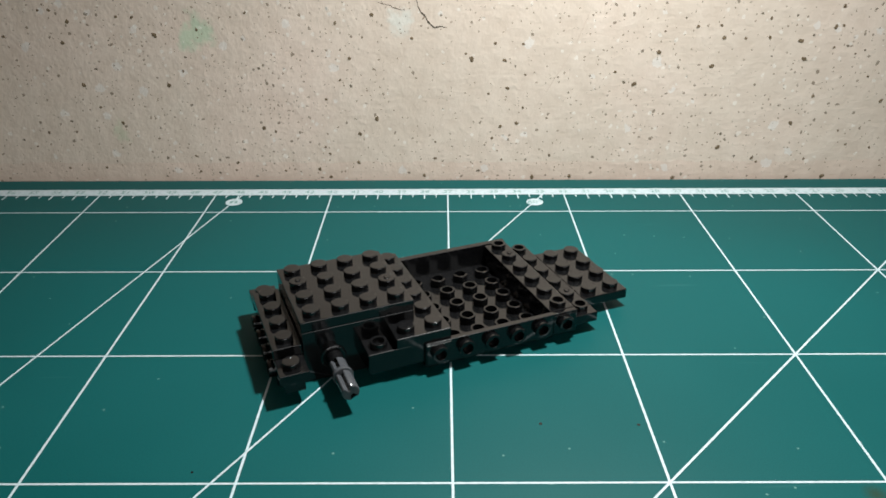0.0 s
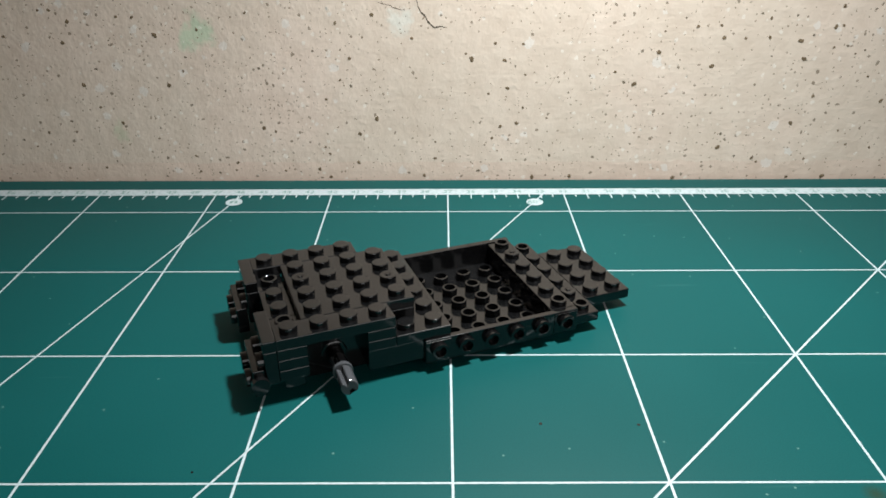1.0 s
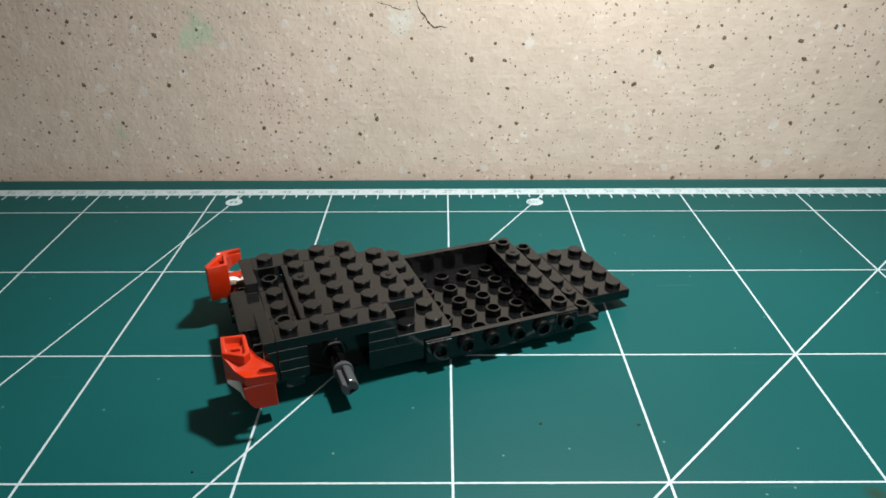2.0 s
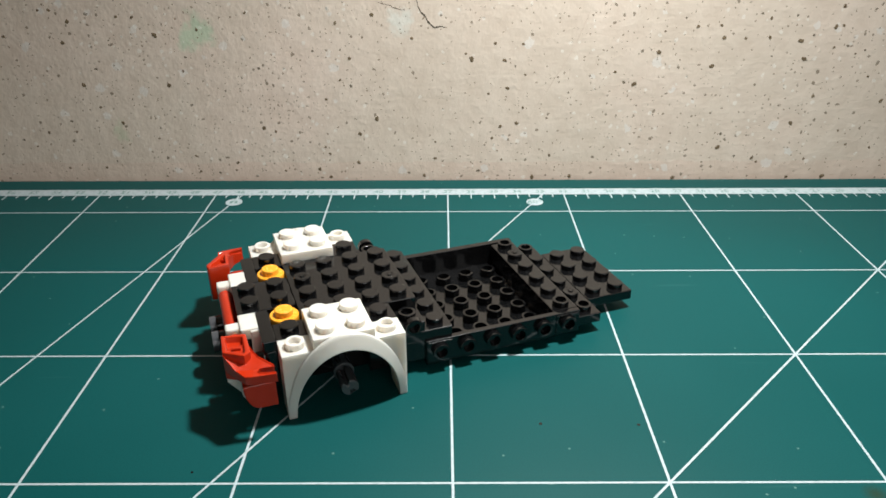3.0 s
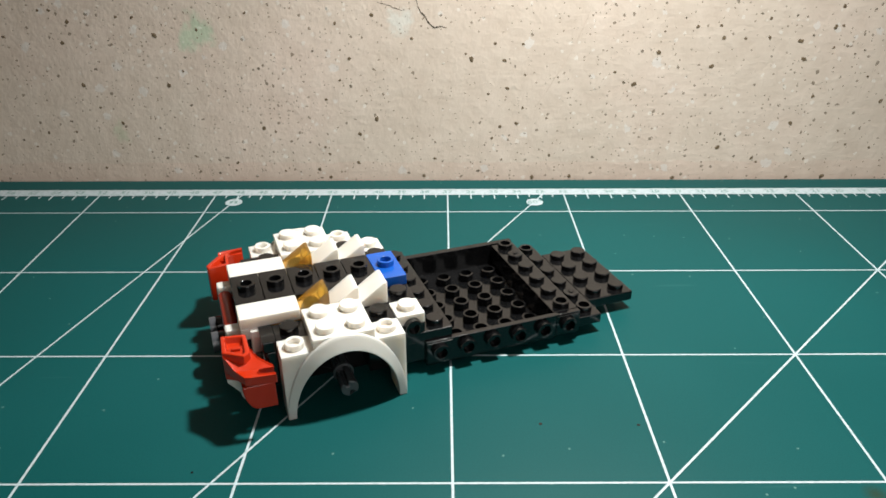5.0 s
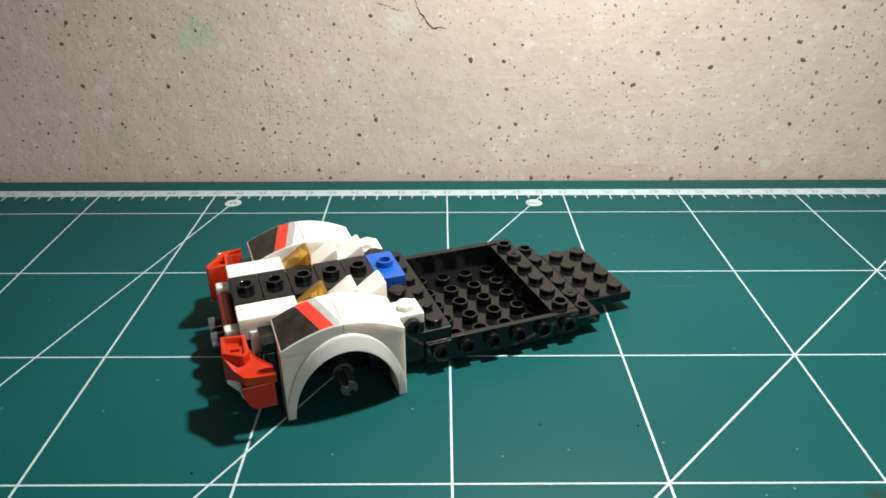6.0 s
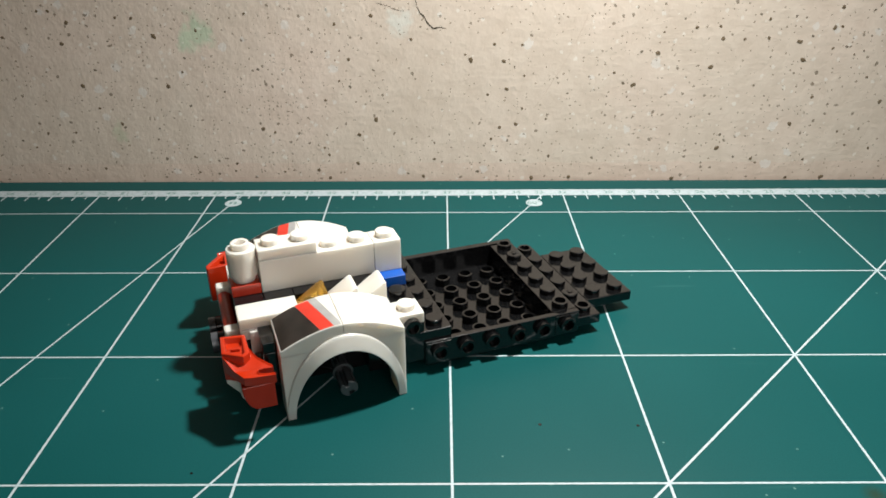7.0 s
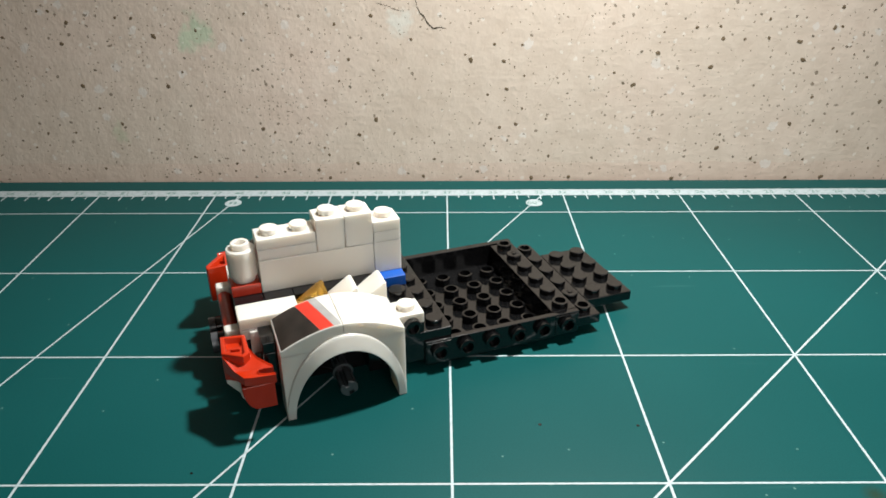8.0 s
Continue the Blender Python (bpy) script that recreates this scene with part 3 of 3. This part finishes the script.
def curved_slope(printed, side, flip):
    """Two-by-two curved slope; the printed one carries a charcoal, red and grey stripe."""
    label = "white curved slope with charcoal, red and grey print" if printed else "white curved slope brick on the wheel arch"
    t = thing("curved_slope", label, "toy brick", GROUP)
    g = 8 - GAP

    def top(x):
        f = (x + 8) / 16
        return 1.7 + 4.7 * math.sin(f * math.pi / 2) ** 0.9 if f > 0 else 1.7

    xs = [-g + 2 * g * k / 14 for k in range(15)]
    poly = [(-g, 0), (g, 0)] + [(x, top(x)) for x in reversed(xs)]
    body = part("body", prism([(x * flip, z) for x, z in poly], -g, g, "y", 0.15), WHITE, t)
    if printed:
        # printed bands, slanting across the top
        for name, a, b, material in (("charcoal_print", -7.6, 0.45, PRINT_DARK), ("red_print", 0.5, 3.9, PRINT_RED), ("grey_print", 3.95, 6.0, PRINT_GREY)):
            bm = bmesh.new()
            lines = []
            rows = 10
            for k in range(rows + 1):
                yy = -7.6 + 15.2 * k / rows
                skew = 0.25 * yy * side
                x0 = a if name == "charcoal_print" else a + skew
                x1 = b + skew
                line = []
                for i in range(13):
                    x = max(-7.6, min(7.6, x0 + (x1 - x0) * i / 12))
                    line.append(bm.verts.new(Vector((x * flip, yy, top(x) + 0.05)) * MM))
                lines.append(line)
            for la, lb in zip(lines, lines[1:]):
                for i in range(12):
                    bm.faces.new((la[i], la[i + 1], lb[i + 1], lb[i]))
            part(name, bm, material, body)
    return t


def bumper(side):
    """Angular red bumper corner with a recess in its head and a notch at its outer end; side -1 is the near one."""
    t = thing("bumper", "glossy red angular toy car bumper corner", "toy bumper", GROUP)

    # u grows towards the rear, w outwards
    def pr(poly, z0, z1, bv=0.55):
        return prism([(u * U, w * side * U) for u, w in poly], z0, z1, "z", bv)

    crown = [(-0.79, -1.20), (-0.02, -1.07), (0.00, -0.02), (-0.22, 0.16), (-0.83, -0.24)]
    if side > 0:
        crown[3:] = [(-0.20, -0.08), (-0.42, -0.34), (-0.84, -0.92)]
    bm = pr(crown, 9.6 if side < 0 else 6.5, 17.6, 0)
    roof = max(bm.faces, key=lambda f: f.calc_center_median().z)
    bmesh.ops.inset_individual(bm, faces=[roof], thickness=1.35 * MM, depth=0)
    bmesh.ops.inset_individual(bm, faces=[roof], thickness=0.45 * MM, depth=-1.7 * MM)
    edges = [e for e in bm.edges if e.calc_face_angle(0) > radians(25)]
    bmesh.ops.bevel(bm, geom=edges, offset=0.32 * MM, segments=3, affect="EDGES", profile=0.5)
    head = part("head", bm, RED, t)
    part("rib", pr([(-0.52, -0.50), (-0.26, -0.46), (-0.26, -0.36), (-0.52, -0.40)], 15.6, 17.3, 0.15), RED, head)
    # the arm falls away from the head and ends in a hooked notch
    bm = pr([(-0.81, -0.5) if side < 0 else (-0.40, -0.5), (-0.83, -0.19) if side < 0 else (-0.38, -0.3), (-0.56, 0.30) if side < 0 else (-0.34, 0.2), (-0.31, 0.74), (-0.12, 0.80), (0.62, 0.88), (0.62, 0.76), (0.30, 0.69), (0.16, 0.64),
             (0.11, 0.55), (0.16, 0.46), (0.32, 0.44), (0.60, 0.48), (0.60, 0.36), (0.20, 0.02), (0.02, -0.35), (-0.03, -0.6)], 12.2, 17.0, 0)
    for v in bm.verts:
        if v.co.z > 14 * MM:
            f = min(1.0, max(0.0, (v.co.y * side / (U * MM) + 0.25) / 0.62))
            v.co.z = (17.0 - 2.3 * f * f * (3 - 2 * f)) * MM
    crest = max(bm.faces, key=lambda f: f.calc_center_median().z)
    bmesh.ops.inset_region(bm, faces=[crest], thickness=0.34 * MM, depth=-0.45 * MM, use_even_offset=True)
    bmesh.ops.triangulate(bm, faces=[f for f in bm.faces if len(f.verts) > 4])
    edges = [e for e in bm.edges if e.calc_face_angle(0) > radians(40)]
    bmesh.ops.bevel(bm, geom=edges, offset=0.12 * MM, segments=2, affect="EDGES", profile=0.5)
    part("arm", bm, RED, t)
    return t


def ring_plate():
    """One-stud plate with a hollow stud; its ring is added on the outer side."""
    t = thing("ring_plate", "black one-stud plate with a ring at its side", "toy brick", GROUP)
    part("body", box(-4 + GAP, 4 - GAP, -4 + GAP, 4 - GAP, 0, P - 0.02), BLACK, t)
    stud(t, 0, 0, P, BLACK, True)
    return t


def build_added():
    # black build-up of the bonnet
    for u, v in ((-1, -1), (-1, 4), (2, -1), (2, 4)):
        joins(plate(1, 1, P, BLACK, label="small black one-stud plate on the chassis flank"), 0.1, u, v, 3 * P)
        joins(plate(1, 1, P, BLACK, label="small black one-stud plate on the chassis flank"), 0.3, u, v, 4 * P)
    for v in (-1, 4):
        joins(plate(4, 1, P, BLACK, label="long black four-stud plate along the bonnet edge"), 0.4, 0.5, v, 5 * P)
    joins(plate(1, 2, P, BLACK, label="black two-stud plate across the nose"), 0.6, -1, 1.5, 4 * P)
    for v in (0, 3):
        joins(plate(1, 1, P, BLACK, label="black plate with a hollow stud on the nose", hollow="all"), 0.6, -1, v, 4 * P)
    for s, v in ((-1, -0.5), (1, 3.5)):
        t = box_piece("bracket_plate", "black angled bracket plate at the bonnet front", BLACK,
                      ("top_flange", (-1.6, 1.9, -8 + GAP, 8 - GAP, 10.0, 13.2)), ("face", (-1.6, 1.8, -8 + GAP, 8 - GAP, 0, 10.0)))
        for yy in (-4, 4):
            stud(t, -1.6, yy, 5.5, BLACK, True, Matrix.Rotation(radians(-90), 4, "Y"))
        joins(t, 0.8, -1.73, v, 6.0)
        t = box_piece("grille_plate", "black plate on the nose bracket", BLACK, ("body", (-1.6, 1.5, -8 + GAP, 8 - GAP, 0, 8)))
        for yy in (-4, 4):
            stud(t, -1.6, yy, 4, BLACK, False, Matrix.Rotation(radians(-90), 4, "Y"))
        part("side_peg", lathe([(0, -3), (2.4, -3), (2.4, 1.6), (0, 1.6)], Matrix.Translation((0, s * 8 * MM, 4 * MM)) @ Matrix.Rotation(radians(-90 * s), 4, "X")), BLACK, t)
        joins(t, 1.0, -2.15, v, 3.2)
        ax = Matrix.Translation((0, 0, 4 * MM)) @ Matrix.Rotation(radians(-90 * s), 4, "X")
        joins(round_plate(WHITE, "white round plate facing sideways on the nose", axis=ax), 1.2, -2.30, 1.5 + s * 3.05, 4.2)
        joins(front_slope(s, False, "white slope brick set sideways on the nose"), 1.3, -2.35, v - s * 0.5, 3.0, off=2.0)
        joins(front_slope(s, True, "white slope brick slanting under the nose"), 1.5, -2.35, v + s * 0.5, 3.0, off=2.0 if s > 0 else None)
    for s in (-1, 1):
        n = 10
        arc = [(-3.2 + 3.6 * (1 - math.cos(math.pi / 2 * k / n)), 11.2 - 7.3 * math.sin(math.pi / 2 * k / n)) for k in range(n + 1)]
        t = thing("curved_cheek", "small red curved cheek piece at the nose corner", "toy brick", GROUP)
        part("body", prism([(4.9, 11.3)] + arc + [(5.0, 3.8)], s * 0.44 * U, s * 0.84 * U, "y", 0.25), RED, t)
        joins(t, 1.7, -2.36, 1.5 + s * 3.0, 0.7)
        joins(bumper(s), 2.0, -2.35, 1.5 + s * 3.55, 2.9)
        t = thing("clip_plate", "white clip plate gripping the red bar", "toy brick", GROUP)
        part("body", box(-4 + GAP, 4 - GAP, -4 + GAP, 4 - GAP, 0, 3.1), WHITE, t)
        part("leg", box(-1.5, 1.8, -4.6, -3.0, -6.0, 2.6) if s < 0 else box(-1.5, 1.8, 3.0, 4.6, -3.0, 2.6), WHITE, t)
        part("clip", box(-7.6, -3.6, -1.7, 1.7, -0.4, 2.4, 0.4), WHITE, t)
        joins(t, 2.3, -2, 1.5 + s * 1.5, 5 * P)
    bar = thing("bar", "short glossy red bar across the nose", "toy brick", GROUP)
    part("body", lathe([(0, -14.5), (1.8, -14.5), (2.0, -14.3), (2.0, 14.3), (1.8, 14.5), (0, 14.5)], Matrix.Translation((0, 0, 2.0 * MM)) @ Matrix.Rotation(radians(90), 4, "X")), RED, bar)
    joins(bar, 2.1, -2.72, 1.5, 13.0)
    for v in (1, 2):
        t = thing("exhaust_tube", "black tube on the nose, its lit end coloured grey", "toy brick", GROUP)
        m = Matrix.Translation((0, 0, 3 * MM)) @ Matrix.Rotation(radians(-90), 4, "Y")
        part("body", lathe([(0, -4), (2.9, -4), (2.9, 5.6), (2.7, 5.8), (0, 5.8)], m), BLACK, t)
        # grey instead of black: the light on the tube's end is in its colour
        part("tip", lathe([(0, 5.7), (2.7, 5.7), (2.9, 5.9), (2.9, 7.6), (2.3, 7.6), (2.2, 6.6), (0, 6.6)], m), GREY, t)
        joins(t, 2.2, -2.45, v, 6.6)
    joins(plate(2, 2, P, BLACK, label="black two-by-two plate on the nose"), 2.4, -1.5, 1.5, 5 * P)
    joins(box_piece("nose_block", "black block behind the bumper bar", BLACK, ("body", (-4, 8, -11, 11, 0, 12.6))), 2.0, -2.0, 1.5, 3.2)
    for s, v in ((-1, -2), (1, 5)):
        joins(fender(s), 2.6, 0.5, v, 0)
    for v in (0, 3):
        joins(round_plate(YELLOW, "yellow-orange round plate on the nose"), 2.8, -1, v, 5 * P)
    for v, ta, tb in ((-1, 2.9, 3.1), (4, 2.9, 3.1)):
        t = ring_plate()
        out = -1 if v < 0 else 1
        m = Matrix.Translation(Vector((0.3, out * 3.9, 2.9)) * MM) @ Matrix.Rotation(radians(-90 * out), 4, "X")
        part("ring", lathe([(1.5, 0), (2.3, 0), (2.5, 0.2), (2.5, 1.9), (2.3, 2.1), (1.6, 2.1), (1.5, 2.0), (1.5, 0.6), (0, 0.6)], m), BLACK, t)
        joins(t, ta, 3, v, 4 * P)
        joins(plate(1, 1, P, WHITE, label="white one-stud plate behind the wheel arch"), tb, 3, v, 5 * P)
    for v in (0, 3):
        joins(plate(2, 1, P, WHITE, "tile", "smooth white two-stud tile on the nose", studs=False), 3.3, -1.5, v, 6 * P)
    for u, ta in ((-2, 3.5), (-1, 3.7), (0, 3.8), (1, 4.0), (2, 4.2), (3, 4.4)):
        material, word = (BLUE, "bright blue") if u == 3 else (BLACK, "black")
        t = thing("jumper_plate", word + " jumper plate with one hollow stud", "toy brick", GROUP)
        part("body", box(-4 + GAP, 4 - GAP, -8 + GAP, 8 - GAP, 0, P - 0.02), material, t)
        stud(t, 0, 0, P, material, True)
        joins(t, ta, u, 1.5, 6 * P)
    for v in (0, 3):
        for u, ta, material, word in ((0, 4.6, AMBER, "clear amber"), (1, 4.7, WHITE, "white"), (2, 4.9, WHITE, "white")):
            joins(slope_brick(material, word + " one-stud slope brick on the bonnet"), ta, u, v, 6 * P)
    for s, v in ((-1, -1.5), (1, 4.5)):
        joins(curved_slope(True, s, 1), 5.2, -0.5, v, 6 * P)
        joins(curved_slope(False, s, -1), 5.4, 1.5, v, 6 * P)
    # white wall along the bonnet's middle
    joins(plate(4, 1, B, WHITE, "toy_brick", "long white four-stud brick along the bonnet"), 6.2, 0.5, 1.5, 7 * P)
    joins(plate(1, 1, B, WHITE, "toy_brick", "white one-stud brick on the blue plate"), 6.3, 3, 1.5, 7 * P)
    joins(plate(1, 1, P, RED, label="red one-stud plate on the nose"), 6.5, -2, 1.5, 7 * P)
    joins(round_plate(WHITE, "white round brick with a hollow stud", B, True, name="round_brick"), 6.7, -2, 1.5, 8 * P)
    joins(plate(2, 1, P, WHITE, label="white two-stud plate on the white wall"), 6.9, -0.5, 1.5, 10 * P)
    joins(plate(2, 1, P, WHITE, label="white two-stud plate on the white wall"), 7.1, -0.5, 1.5, 11 * P)
    joins(plate(1, 1, B, WHITE, "toy_brick", "white one-stud brick on the white wall"), 7.2, 1, 1.5, 10 * P)
    joins(plate(1, 1, B, WHITE, "toy_brick", "white one-stud brick on the white wall"), 7.4, 2, 1.5, 10 * P)
    joins(plate(1, 1, P, WHITE, label="white one-stud plate on the white wall"), 7.6, 3, 1.5, 10 * P)
    joins(plate(1, 1, P, WHITE, label="white one-stud plate on the white wall"), 7.8, 3, 1.5, 11 * P)


build_added()


# ---------------------------------------------------------------- what moves
def motions():
    walk(chassis, [(t, car_at(t)) for t, *_ in DRIFT])
    step = 1 / FPS
    for k, (ob, t, off, local) in enumerate(MOVES):
        low = min((ob.matrix_basis.inverted() @ c.matrix_local @ Vector(b)).z for c in ob.children_recursive if c.parent == ob for b in c.bound_box)
        wait = pose(-0.20 + 0.042 * (k % 12), -0.085 - 0.036 * (k // 12), -low + 0.0002, 0, 0, 10)
        rows = [(0.0, wait)]
        if t - step > 0.01:
            rows.append((t - step, wait))
        rows.append((t, car_at(t) @ local))
        rows += [(d[0], car_at(d[0]) @ local) for d in DRIFT if t + 0.02 < d[0] < (off or 9) - 0.1]
        if off:
            rows += [(off - step, car_at(off - step) @ local), (off, wait), (8.0, wait)]
        walk(ob, rows)


motions()
